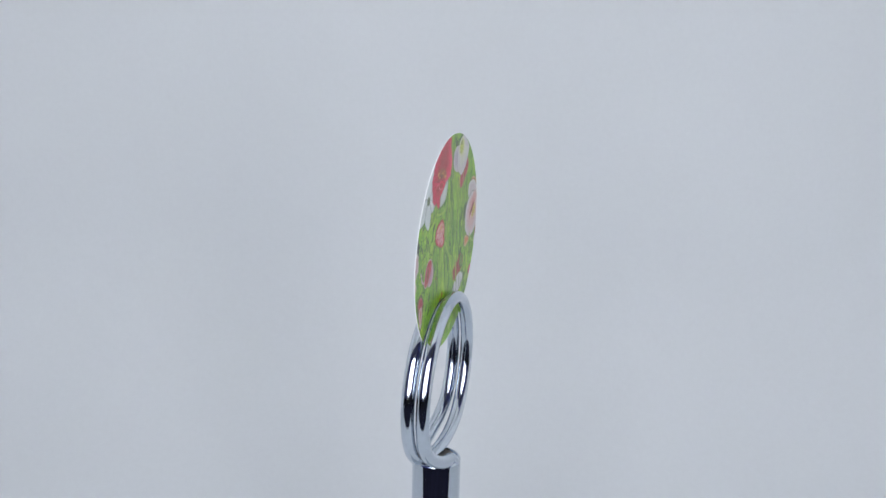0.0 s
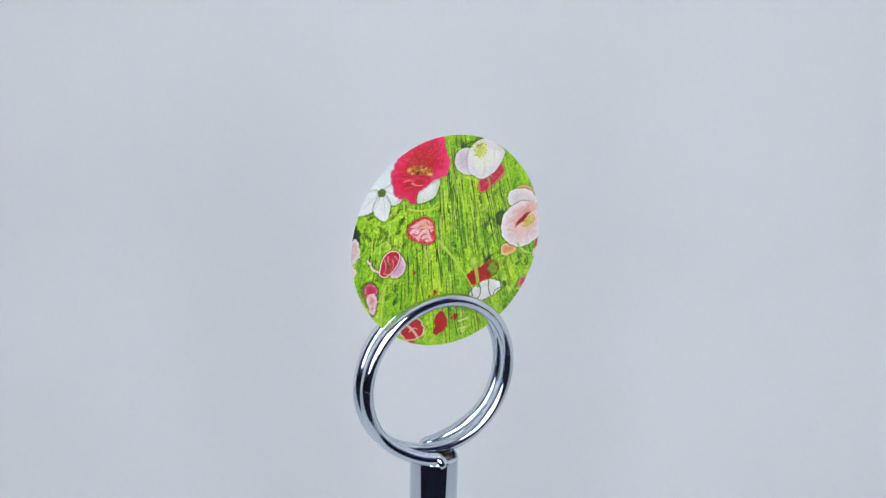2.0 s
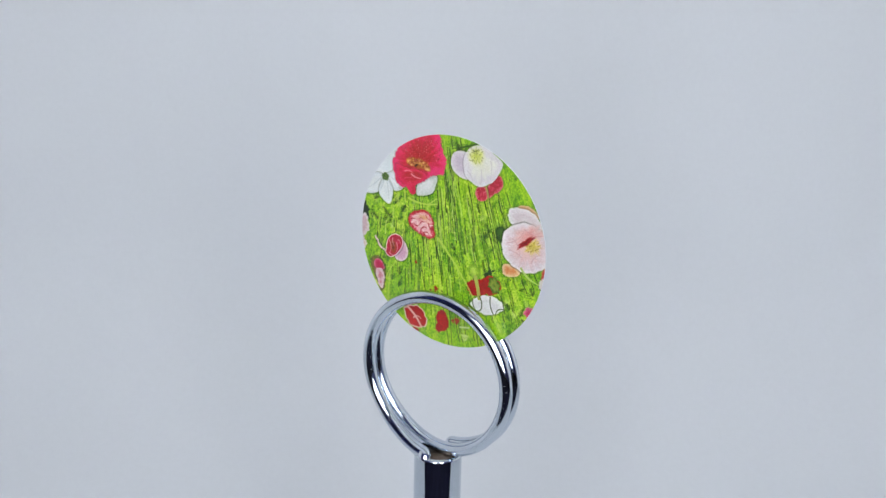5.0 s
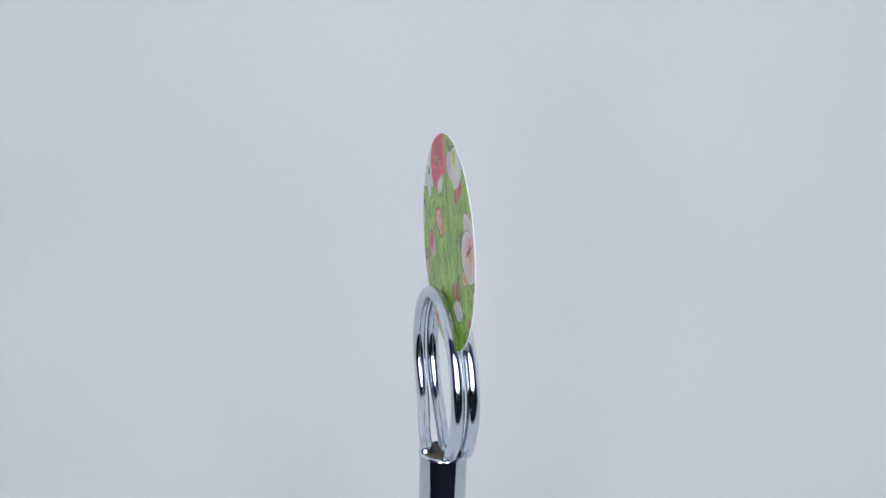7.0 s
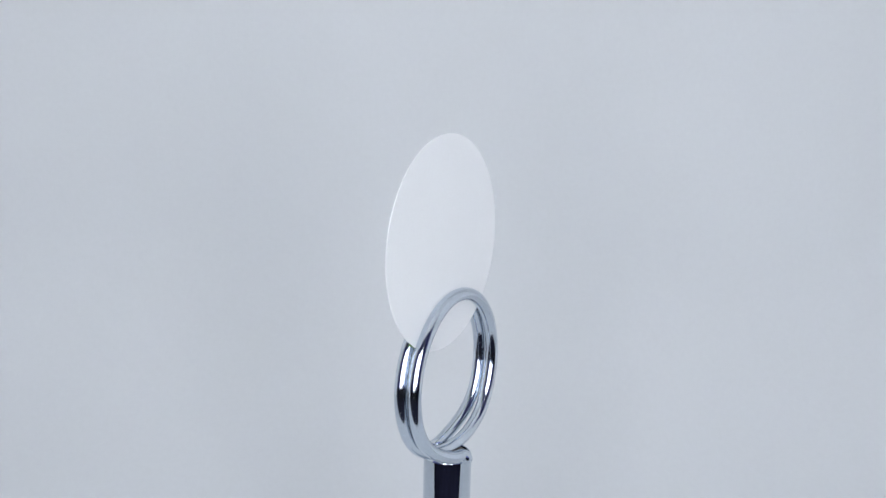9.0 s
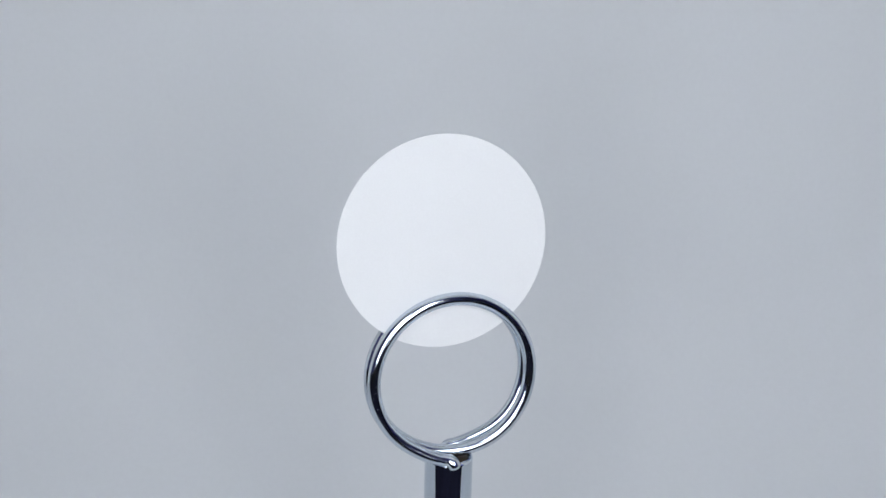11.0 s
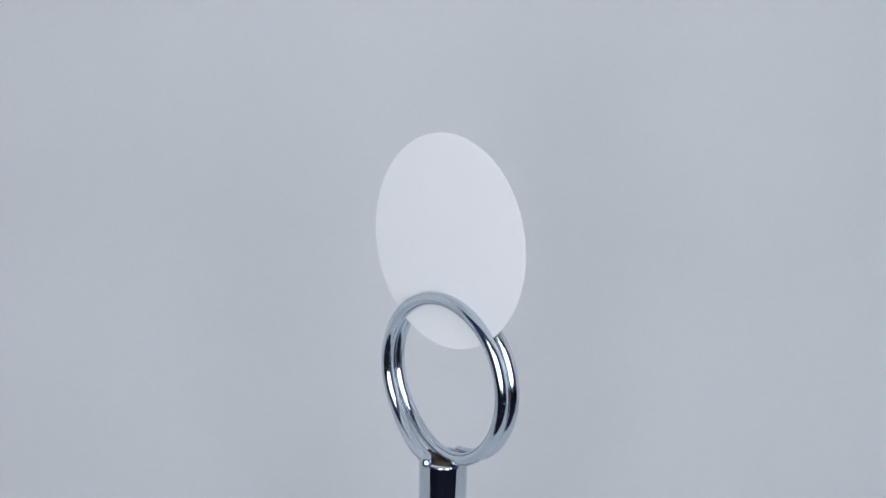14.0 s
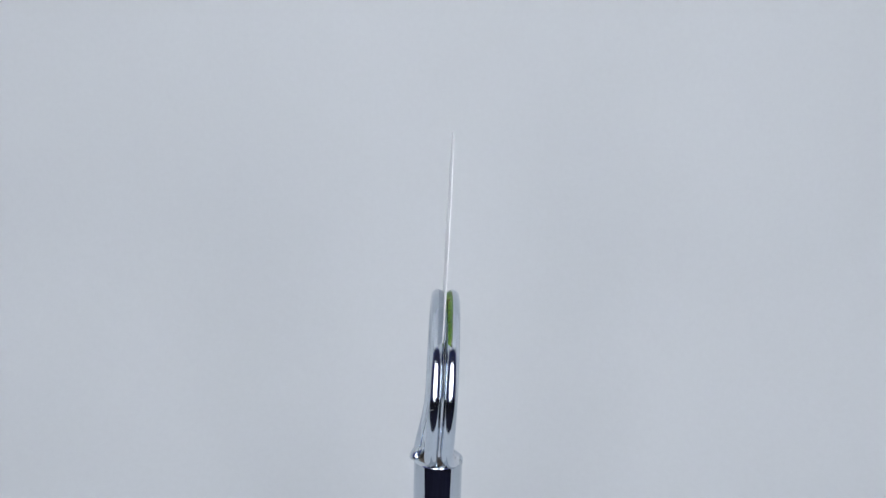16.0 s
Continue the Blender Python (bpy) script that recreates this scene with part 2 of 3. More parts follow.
def P(x, y):
    """From the artwork's own grid to millimetres on the card."""
    return (0.2088 + 0.09971 * (x - 798) + 0.002052 * (y - 426) + -1.018e-05 * (x - 798) ** 2 + 1.67e-05 * (x - 798) * (y - 426) + 3.702e-07 * (y - 426) ** 2, 0.4443 + 0.007027 * (x - 798) + -0.1027 * (y - 426) + -7.066e-07 * (x - 798) ** 2 + 1.168e-05 * (x - 798) * (y - 426) + -1.742e-05 * (y - 426) ** 2)


def S(w):
    return w / 9.95


class Print:
    """The picture on the card, in millimetres from its centre: u to the right, v up. Each motif gets a number of its own."""

    def __init__(self, u, v):
        self.u, self.v = u, v
        self.c = np.zeros((len(u), 3))
        self.motif = np.zeros(len(u), int)
        self.names = ["printed_grass"]
        self.labels = ["printed tall green grass"]

    def blend(self, mask, colour, motif=None):
        self.c += mask[:, None] * (colour - self.c)
        if motif is not None:
            self.motif[mask > 0.5] = motif

    def new_motif(self, name, label=""):
        self.names.append(name)
        self.labels.append(label)
        return len(self.names) - 1

    def oval(self, at, rx, ry, turn=0, wobble=0.05, lobes=7, seed=0):
        """Normalised distance from an oval's centre (1 on its uneven rim), and the angle."""
        a = math.radians(turn)
        x, y = self.u - at[0], self.v - at[1]
        x, y = x * math.cos(a) + y * math.sin(a), y * math.cos(a) - x * math.sin(a)
        ang = np.arctan2(y / ry, x / rx)
        rim = 1 + wobble * np.sin(lobes * ang + seed) + wobble * 0.7 * np.sin((2 * lobes + 1) * ang + 2.3 * seed) + wobble * 0.4 * np.sin((3 * lobes + 2) * ang + seed)
        return np.hypot(x / rx, y / ry) / rim, ang

    def blob(self, at, rx, ry, colours, motif, turn=0, wobble=0.05, lobes=7, seed=0, rim=None, rim_width=0.12, streak=14, streaky=0.4, soft=0.14, hem=0.0):
        """A petal or flower head: colours from heart to rim, with radial streaks and mottling."""
        d, ang = self.oval(at, rx, ry, turn, wobble, lobes, seed)
        size = min(rx, ry)
        mask = np.clip((1 - d) * size / soft + 0.5, 0, 1)
        wav = value_noise(ang * streak / 2 + 40, d * 2.5, seed + 5) - 0.5
        mott = turbulence(self.u * 1.6 + 90, self.v * 1.6 + 90, seed + 9) - 0.5
        s = np.clip(d + wav * streaky + mott * 0.5, 0, 0.999) * (len(colours) - 1)
        k = s.astype(int)
        k2 = np.minimum(k + 1, len(colours) - 1)
        cols = np.array([srgb(*c) for c in colours])
        col = cols[k] * (1 - (s - k))[:, None] + cols[k2] * (s - k)[:, None]
        rough = 0.10 if min(colours[0]) > 150 else 0.40
        col = col * (1 + rough * (turbulence(self.u * 5 + 70, self.v * 5 + 70, seed + 20) - 0.5))[:, None]
        if rim is not None:
            near = np.clip((d - (1 - rim_width)) / (rim_width * 0.5), 0, 1)
            col = col + near[:, None] * (srgb(*rim) - col)
        if hem:
            edge = np.clip(1 - np.abs((d - 1) * size - 0.12) / 0.2, 0, 1) * hem
            self.c += edge[:, None] * (srgb(40, 78, 24) - self.c)
        self.blend(mask, col, motif)

    def near(self, x0, x1, y0, y1):
        """The points of the sheet inside a rectangle."""
        return np.nonzero((self.u > x0) & (self.u < x1) & (self.v > y0) & (self.v < y1))[0]

    def stroke(self, a, b, width, colour, bend=0.0, strength=1.0, motif=None, taper=0.6):
        """A blade, stem or vein from a to b."""
        ax, ay = a
        dx, dy = b[0] - ax, b[1] - ay
        pad = width + abs(bend) + 0.2
        i = self.near(min(ax, b[0]) - pad, max(ax, b[0]) + pad, min(ay, b[1]) - pad, max(ay, b[1]) + pad)
        length = math.hypot(dx, dy) + 1e-9
        x, y = self.u[i] - ax, self.v[i] - ay
        t = np.clip((x * dx + y * dy) / length ** 2, 0, 1)
        off = (x * -dy + y * dx) / length - bend * 4 * t * (1 - t)
        along = (x * dx + y * dy) / length
        out = np.maximum(0, np.maximum(-along, along - length))
        w = width * (1 - taper * t)
        mask = np.clip((w / 2 - np.hypot(off, out)) / 0.07 + 0.5, 0, 1) * strength
        self.c[i] += mask[:, None] * (srgb(*colour) - self.c[i])
        if motif is not None:
            self.motif[i[mask > 0.5]] = motif

    def shape(self, outline, colours, motif, heart, seed=0, frill=0.1, lobes=2.0, hem=0.6, rim=None, rim_width=0.3, deep=1.5, streaky=0.5, mottle=0.6, soft=0.10):
        """A petal inside a smooth closed outline: colours from the rim inwards, veins running to the heart, a dark hem around it."""
        pts = [Vector(P(*p)) for p in outline]
        n = len(pts)
        curve = []
        for k in range(n):
            p0, p1, p2, p3 = pts[k - 1], pts[k], pts[(k + 1) % n], pts[(k + 2) % n]
            for t in (0, 0.2, 0.4, 0.6, 0.8):
                curve.append(0.5 * (2 * p1 + (p2 - p0) * t + (2 * p0 - 5 * p1 + 4 * p2 - p3) * t * t + (3 * p1 - p0 - 3 * p2 + p3) * t ** 3))
        xs, ys = [p.x for p in curve], [p.y for p in curve]
        i = self.near(min(xs) - 0.8, max(xs) + 0.8, min(ys) - 0.8, max(ys) + 0.8)
        x, y = self.u[i], self.v[i]
        d, inside = np.full(len(i), 9.0), np.zeros(len(i), bool)
        for a, b in zip(curve, curve[1:] + curve[:1]):
            ex, ey = b.x - a.x, b.y - a.y
            t = np.clip(((x - a.x) * ex + (y - a.y) * ey) / (ex * ex + ey * ey + 1e-12), 0, 1)
            d = np.minimum(d, np.hypot(x - a.x - t * ex, y - a.y - t * ey))
            if a.y != b.y:
                inside ^= ((a.y > y) != (b.y > y)) & (x < ex * (y - a.y) / ey + a.x)
        d = np.where(inside, d, -d) + frill * 2 * (turbulence(x * lobes + 90, y * lobes + 90, seed) - 0.5)
        hx, hy = P(*heart)
        ang = np.arctan2(y - hy, x - hx)
        vein = value_noise(ang * 9 + 60, np.hypot(x - hx, y - hy) * 0.5 + 20, seed + 5) - 0.5
        mott = turbulence(x * 2.2 + 90, y * 2.2 + 90, seed + 9) - 0.5
        grit = value_noise(x * 7 + 90, y * 7 + 90, seed + 13) - 0.5
        f = np.clip(d / deep + vein * streaky + mott * mottle + grit * 0.25 * mottle, 0, 0.999) * (len(colours) - 1)
        k = f.astype(int)
        cols = np.array([srgb(*c) for c in colours])
        col = cols[k] * (1 - (f - k))[:, None] + cols[np.minimum(k + 1, len(colours) - 1)] * (f - k)[:, None]
        if rim is not None:
            w = np.clip((rim_width - d) / 0.12 + 0.5, 0, 1)
            col = col + w[:, None] * (srgb(*rim) - col)
        if hem:
            edge = np.clip(1 - np.abs(d + 0.13) / 0.18, 0, 1) * hem * 0.7
            self.c[i] += edge[:, None] * (srgb(44, 84, 20) - self.c[i])
        mask = np.clip(d / soft + 0.5, 0, 1)
        self.c[i] += mask[:, None] * (col - self.c[i])
        self.motif[i[mask > 0.5]] = motif

    def sparkle(self, at, rx, ry, count, colours, rnd, size=(0.10, 0.2), strength=(0.3, 0.8)):
        """Fine light or dark grain scattered over an oval."""
        for i in range(count):
            a, q = rnd.uniform(0, math.tau), math.sqrt(rnd.random())
            x, y = at[0] + rx * q * math.cos(a), at[1] + ry * q * math.sin(a)
            self.stroke((x, y), (x + 0.05, y + 0.04), rnd.uniform(*size), rnd.choice(colours), 0, rnd.uniform(*strength), taper=0)

    def grass(self):
        """Tall grass: smooth yellow-green patches, fine dark gaps between leaning stalks, pale stalks, leafy tufts."""
        u, v = self.u, self.v
        lean = u + v * (0.13 + 0.016 * u)
        base = turbulence(lean * 0.8 + 50, v * 0.10 + 50, 3)
        fine = turbulence(lean * 3.0 + 50, v * 0.30 + 50, 7)
        clump = turbulence(u * 0.26 + 50, v * 0.20 + 50, 12)
        leafy = turbulence(u * 1.3 + 50, v * 1.1 + 50, 15)
        grit = value_noise(u * 6.5 + 50, v * 4.5 + 50, 31)
        s = np.clip(0.56 + 0.50 * (base - 0.5) + 0.45 * (fine - 0.5) + 0.55 * (clump - 0.5) + 0.50 * (leafy - 0.5) + 0.60 * (grit - 0.5), 0, 0.999) * 4
        ramp = np.array([srgb(*c) for c in ((92, 154, 12), (136, 190, 16), (168, 212, 30), (196, 227, 58), (226, 241, 120))])
        k = s.astype(int)
        self.c[:] = ramp[k] * (1 - (s - k))[:, None] + ramp[np.minimum(k + 1, 4)] * (s - k)[:, None]
        rnd = random.Random(5)
        dark = [(26, 62, 8), (36, 80, 10), (50, 98, 14), (30, 72, 18)]
        mid = [(84, 142, 16), (98, 154, 20), (72, 130, 22)]
        pale = [(196, 222, 90), (210, 230, 126), (178, 214, 64), (222, 236, 158)]

        def blade(x, y, tall, width, colour, strength, edge=None):
            tilt = 0.13 + 0.016 * x + rnd.gauss(0, 0.035)
            a, b, bow = (x + tilt * tall / 2, y - tall / 2), (x - tilt * tall / 2, y + tall / 2), rnd.uniform(-0.15, 0.15)
            if edge:
                self.stroke((a[0] + width, a[1]), (b[0] + width, b[1]), width, edge, bow, strength * 0.4, taper=0.3)
            self.stroke(a, b, width, colour, bow, strength, taper=0.3)
        zones = ((-4, 3, -7, 17, 60), (3, 12, 1, 11, 44), (-9, -4, -9, 8, 22), (-3, 9, -18, -7, 26), (-16, -9, -12, 2, 22), (2, 10, -6, 3, 22), (10, 17, -13, 6, 26), (-3, 3, 14, 19, 10))
        for x0, x1, y0, y1, count in zones:
            for i in range(count // 2):                   # broad soft blades, then the dark gaps with a lit edge beside them
                blade(rnd.uniform(x0, x1), rnd.uniform(y0, y1), rnd.uniform(3, 9), rnd.uniform(0.25, 0.55), rnd.choice(mid + pale), rnd.uniform(0.2, 0.45))
            for i in range(count):
                blade(rnd.uniform(x0, x1), rnd.uniform(y0, y1), rnd.uniform(0.8, 5.5), rnd.uniform(0.11, 0.19), rnd.choice(dark), rnd.uniform(0.6, 1.0), rnd.choice(pale))
            for i in range(count // 2):
                blade(rnd.uniform(x0, x1), rnd.uniform(y0, y1), rnd.uniform(1.5, 7), rnd.uniform(0.12, 0.24), rnd.choice(pale), rnd.uniform(0.4, 0.85))
        tufts = [(rnd.uniform(-17, -8), rnd.uniform(0, 7)) for i in range(34)] + [(rnd.uniform(-16, -10), rnd.uniform(-12, -4)) for i in range(12)]
        tufts += [(rnd.uniform(8, 17), rnd.uniform(-15, -4)) for i in range(30)] + [(rnd.uniform(1, 9), rnd.uniform(-3, 9)) for i in range(16)] + [(rnd.uniform(0, 4), rnd.uniform(14, 18)) for i in range(8)]
        for x, y in tufts:                                # feathery leaves: a midrib with short side strokes
            shade, way = rnd.choice(dark + mid + mid + pale), rnd.uniform(0.3, 2.8)
            long = rnd.uniform(1.0, 2.4)
            for j in range(7):
                f = j / 6 * long
                cx, cy = x + f * math.cos(way), y + f * math.sin(way)
                for turn in (-0.8, 0.8):
                    q = rnd.uniform(0.3, 0.8) * (1.2 - j / 8)
                    self.stroke((cx, cy), (cx + q * math.cos(way + turn), cy + q * math.sin(way + turn)), rnd.uniform(0.12, 0.22), shade, 0.03, rnd.uniform(0.35, 0.75))
        for i in range(900):                              # light and dark flecks
            x, y, a, q = rnd.uniform(-18, 18), rnd.uniform(-18, 18), rnd.uniform(0.9, 2.2), rnd.uniform(0.12, 0.5)
            self.stroke((x, y), (x + q * math.cos(a), y + q * math.sin(a)), rnd.uniform(0.10, 0.22), rnd.choice(dark + pale + pale), 0, rnd.uniform(0.4, 0.9))

    def flowers(self):
        M = self.new_motif
        rnd = random.Random(11)
        # dark leaf at the rim
        m = M("printed_leaf", "dark green leaf cut by the card's edge")
        self.blob((-18.44, 3.09), 1.01, 2.01, [(34, 66, 30), (52, 92, 40)], m, 8, 0.12)
        m = M("printed_bud", "round dark green bud")
        self.shape(((893, 396), (904, 391), (912, 398), (911, 412), (902, 418), (894, 410)), [(60, 104, 40), (104, 146, 60)], m, (900, 424), 3, 0.08, deep=0.8)
        for x in (897, 902, 907):
            self.stroke(P(x, 416), P(x - 3 + (x - 902) * 0.6, 396), 0.13, (36, 70, 26), 0.1, 0.8, m)
        # white star flower
        m = M("printed_flower", "white star-shaped flower with green heart")
        star = [(236, 241, 246), (250, 252, 254), (253, 254, 255), (246, 249, 252)]
        self.shape(((676, 322), (704, 304), (712, 262), (704, 240), (660, 256), (626, 300), (640, 318), (660, 325)), star, m, (661, 322), 2, 0.06, streaky=0.25, mottle=0.15, hem=0.1)
        self.shape(((656, 322), (676, 312), (690, 300), (700, 318), (704, 334), (694, 344), (680, 346), (668, 334)), star, m, (661, 322), 4, 0.06, streaky=0.25, mottle=0.15, hem=0.55)
        self.shape(((658, 322), (644, 316), (628, 324), (616, 344), (612, 352), (628, 355), (646, 350), (654, 336)), star, m, (661, 322), 6, 0.06, streaky=0.25, mottle=0.15, hem=0.55)
        self.shape(((658, 324), (648, 340), (647, 354), (658, 366), (670, 371), (676, 358), (677, 344), (668, 328)), star, m, (661, 322), 8, 0.06, streaky=0.25, mottle=0.15, hem=0.6)
        for a, b in (((657, 330), (648, 350)), ((668, 330), (678, 346)), ((664, 330), (668, 362)), ((652, 324), (622, 346)), ((672, 322), (696, 338)), ((654, 318), (644, 314))):
            self.stroke(P(*a), P(*b), 0.14, (196, 206, 216), 0.1, 0.6, m)
        self.blob(P(661, 322), 0.78, 0.72, [(206, 214, 110), (104, 138, 40), (120, 150, 60)], m, 0, 0.08, 5)
        self.stroke(P(659, 321), P(661, 322), 0.3, (66, 96, 20), 0, 0.9, m, 0)
        # white petal under the large pink poppy, then the poppy
        m = M("printed_petal", "white petal under the pink poppy")
        self.shape(((728, 340), (730, 350), (746, 350), (762, 344), (770, 330), (772, 314), (750, 316), (734, 326)), [(226, 232, 228), (244, 246, 244), (252, 252, 252)], m, (744, 310), 4, 0.08, streaky=0.4, mottle=0.3, hem=0.75)
        m = M("printed_flower", "large frilled hot-pink poppy with golden heart")
        hot = [(246, 92, 156), (240, 74, 136), (230, 64, 112), (218, 66, 88), (208, 62, 70)]
        self.shape(((679, 290), (685, 276), (692, 258), (712, 236), (752, 232), (778, 240), (784, 264), (791, 284), (791, 300), (784, 311), (764, 314), (752, 320), (738, 326), (726, 330), (698, 340), (686, 328), (678, 308)), hot, m, (734, 292), 3, 0.5, 1.7, hem=0.35, deep=3.6, streaky=0.5, mottle=0.5)
        self.shape(((684, 300), (690, 322), (706, 336), (716, 349), (726, 347), (727, 334), (738, 326), (750, 316), (736, 306), (712, 304), (690, 298)), [(240, 62, 130), (238, 62, 122), (228, 52, 100), (220, 50, 80)], m, (730, 296), 5, 0.18, 1.8, hem=0.3, deep=1.6, mottle=0.7)
        self.shape(((704, 314), (724, 308), (742, 312), (736, 322), (716, 326)), [(222, 60, 70), (200, 44, 44)], m, (720, 300), 9, 0.2, 2, hem=0, soft=0.5)
        self.shape(((708, 288), (716, 284), (730, 283), (748, 288), (758, 300), (750, 306), (730, 302), (712, 298)), [(196, 100, 44), (206, 150, 66), (170, 86, 36), (214, 168, 96)], m, (734, 294), 7, 0.3, 2.4, hem=0, deep=0.9, mottle=1.4, soft=0.3)
        for x, y, w, h, tu in ((712, 291, 4.5, 5, 50), (752, 303, 7, 3.2, -12), (718, 297, 3, 2.4, 0), (744, 292, 3, 2.4, 0)):
            self.blob(P(x, y), S(w), S(h), [(246, 222, 160), (224, 160, 96)], m, tu, 0.06, 4, int(x), soft=0.2, streaky=0.2)
        self.sparkle(P(732, 293), 2.2, 0.8, 26, [(236, 206, 120), (120, 44, 20), (150, 60, 26), (226, 180, 90)], rnd, (0.12, 0.26), (0.6, 0.95))
        self.stroke(P(727, 299), P(733, 295), 0.42, (96, 26, 18), 0.1, 0.85, m)
        self.stroke(P(704, 309), P(722, 312), 0.3, (250, 170, 186), 0.25, 0.8, m)
        self.stroke(P(718, 314), P(738, 320), 0.34, (250, 186, 196), -0.2, 0.85, m)
        self.stroke(P(703, 322), P(724, 322), 0.24, (244, 120, 160), 0.2, 0.6, m)
        self.sparkle(P(738, 268), 4.6, 2.4, 210, [(248, 150, 170), (240, 110, 140), (252, 190, 196), (150, 22, 30), (168, 26, 34)], rnd, (0.10, 0.17), (0.3, 0.75))
        self.sparkle(P(712, 318), 2.6, 2.4, 90, [(252, 170, 200), (214, 30, 84), (250, 130, 176)], rnd, (0.09, 0.15), (0.2, 0.55))
        # rose
        m = M("printed_flower", "small crimson and pale pink rose")
        self.shape(((716, 384), (728, 378), (744, 376), (756, 382), (764, 394), (765, 408), (768, 418), (758, 426), (748, 424), (732, 419), (716, 408), (710, 394)), [(214, 36, 62), (230, 96, 120), (244, 164, 180), (250, 206, 212)], m, (738, 398), 4, 0.16, 2.2, deep=0.9, mottle=0.8, hem=0.5)
        self.shape(((724, 386), (742, 379), (756, 386), (762, 398), (750, 400), (736, 396), (726, 394)), [(244, 170, 180), (250, 214, 206), (240, 196, 160)], m, (740, 398), 8, 0.14, 2, hem=0, deep=0.8, mottle=0.8, soft=0.25)
        for a, b, w, c, bend in (((718, 400), (730, 397), 0.42, 0, 0.3), ((730, 398), (738, 406), 0.36, 0, -0.3), ((740, 404), (752, 402), 0.40, 0, 0.4), ((742, 412), (756, 414), 0.40, 0, -0.4), ((752, 408), (762, 402), 0.34, 0, 0.2), ((748, 419), (760, 420), 0.34, 0, 0.2), ((722, 390), (732, 388), 0.34, 0, 0.2),
                                 ((716, 394), (724, 393), 0.30, 1, 0.1), ((724, 403), (734, 402), 0.34, 1, -0.3), ((736, 400), (744, 398), 0.26, 1, 0.2), ((738, 410), (750, 408), 0.32, 1, 0.3), ((754, 400), (763, 410), 0.36, 1, -0.3), ((744, 416), (754, 418), 0.30, 1, 0.2), ((734, 392), (742, 393), 0.2, 1, 0.2), ((748, 386), (758, 393), 0.2, 1, -0.2)):
            self.stroke(P(*a), P(*b), w, ((253, 228, 226), (206, 40, 70))[c], bend, (0.9, 0.7)[c], m, 0.5)
        # cupped pink flower with a tail
        m = M("printed_flower", "cupped pink flower with pale rim and tail")
        for a, b, bend in (((663, 462), (652, 452), -0.2), ((652, 452), (643, 438), 0.2), ((643, 438), (638, 432), 0.1)):
            self.stroke(P(*a), P(*b), 0.62, (40, 76, 26), bend, 0.5, None, 0.1)
            self.stroke(P(*a), P(*b), 0.42, (246, 220, 230), bend, 1, m, 0.1)
        self.shape(((688, 428), (701, 436), (709, 452), (705, 466), (694, 472), (682, 468), (680, 450)), [(244, 226, 238), (234, 200, 222), (230, 192, 216)], m, (690, 450), 2, 0.06, deep=1.0, hem=0.7, mottle=0.3)
        self.shape(((661, 450), (664, 436), (674, 426), (686, 424), (696, 430), (698, 442), (692, 453), (682, 462), (670, 467), (660, 460)), [(226, 70, 124), (214, 44, 96), (206, 40, 80), (224, 84, 126)], m, (676, 450), 6, 0.08, deep=1.2, rim=(253, 240, 246), rim_width=0.14, hem=0.6, mottle=1.0)
        self.shape(((669, 440), (675, 434), (682, 440), (684, 452), (678, 460), (671, 456)), [(206, 90, 84), (190, 120, 62), (150, 70, 40)], m, (676, 448), 8, 0.12, 2.4, hem=0, deep=0.7, mottle=1.2, soft=0.25)
        for a, b, bend in (((668, 436), (670, 458), 0.3), ((676, 432), (679, 446), -0.2), ((684, 440), (682, 458), 0.3), ((668, 459), (682, 462), -0.2), ((688, 434), (694, 446), 0.2)):
            self.stroke(P(*a), P(*b), 0.2, (250, 200, 210), bend, 0.75, m)
        # pale blooms cut by the left rim
        m = M("printed_flower", "pale pink bloom cut by the card's edge")
        self.blob((-18.88, 0.56), 1.41, 2.21, [(240, 222, 228), (232, 204, 214), (246, 238, 240)], m, 0, 0.08, 5, 3)
        m = M("printed_flower", "small pale bloom cut by the card's edge")
        self.blob((-19.13, -3.13), 1.01, 1.21, [(240, 210, 214), (250, 240, 240)], m, 0, 0.1, 5, 1)
        m = M("printed_flower", "pink and pale flower with brown leaf")
        self.shape(((628, 474), (640, 466), (654, 474), (660, 492), (658, 520), (650, 530), (640, 512), (630, 492)), [(120, 140, 50), (176, 150, 90), (150, 116, 70)], m, (645, 500), 3, 0.25, hem=0.1, mottle=1.0)
        self.shape(((634, 478), (644, 472), (654, 480), (656, 490), (644, 492), (636, 488)), [(236, 150, 186), (216, 60, 128), (206, 46, 110)], m, (645, 490), 2, 0.12, hem=0.2, deep=0.8, mottle=0.8)
        self.shape(((638, 492), (650, 490), (657, 500), (655, 518), (650, 526), (642, 514)), [(250, 232, 236), (244, 214, 222), (232, 156, 178)], m, (648, 494), 5, 0.2, hem=0.15, deep=1.0, mottle=1.0)
        # white poppy and the pink petals under it
        m = M("printed_petal", "two deep pink petals")
        petal = [(236, 140, 160), (214, 66, 100), (200, 44, 80), (226, 100, 130)]
        self.shape(((852, 334), (862, 324), (872, 326), (876, 344), (868, 350), (856, 348)), petal, m, (872, 322), 2, 0.12, deep=1.0, mottle=1.3, hem=0.4)
        self.shape(((876, 326), (888, 312), (898, 304), (906, 308), (908, 320), (902, 330), (890, 336), (880, 344)), petal, m, (880, 316), 4, 0.12, deep=1.0, mottle=1.3, hem=0.4)
        self.stroke(P(873, 324), P(879, 350), 0.42, (196, 190, 120), 0.1, 0.95)
        self.stroke(P(876, 324), P(881, 348), 0.13, (70, 100, 40), 0.1, 0.7)
        m = M("printed_flower", "large white poppy with yellow heart")
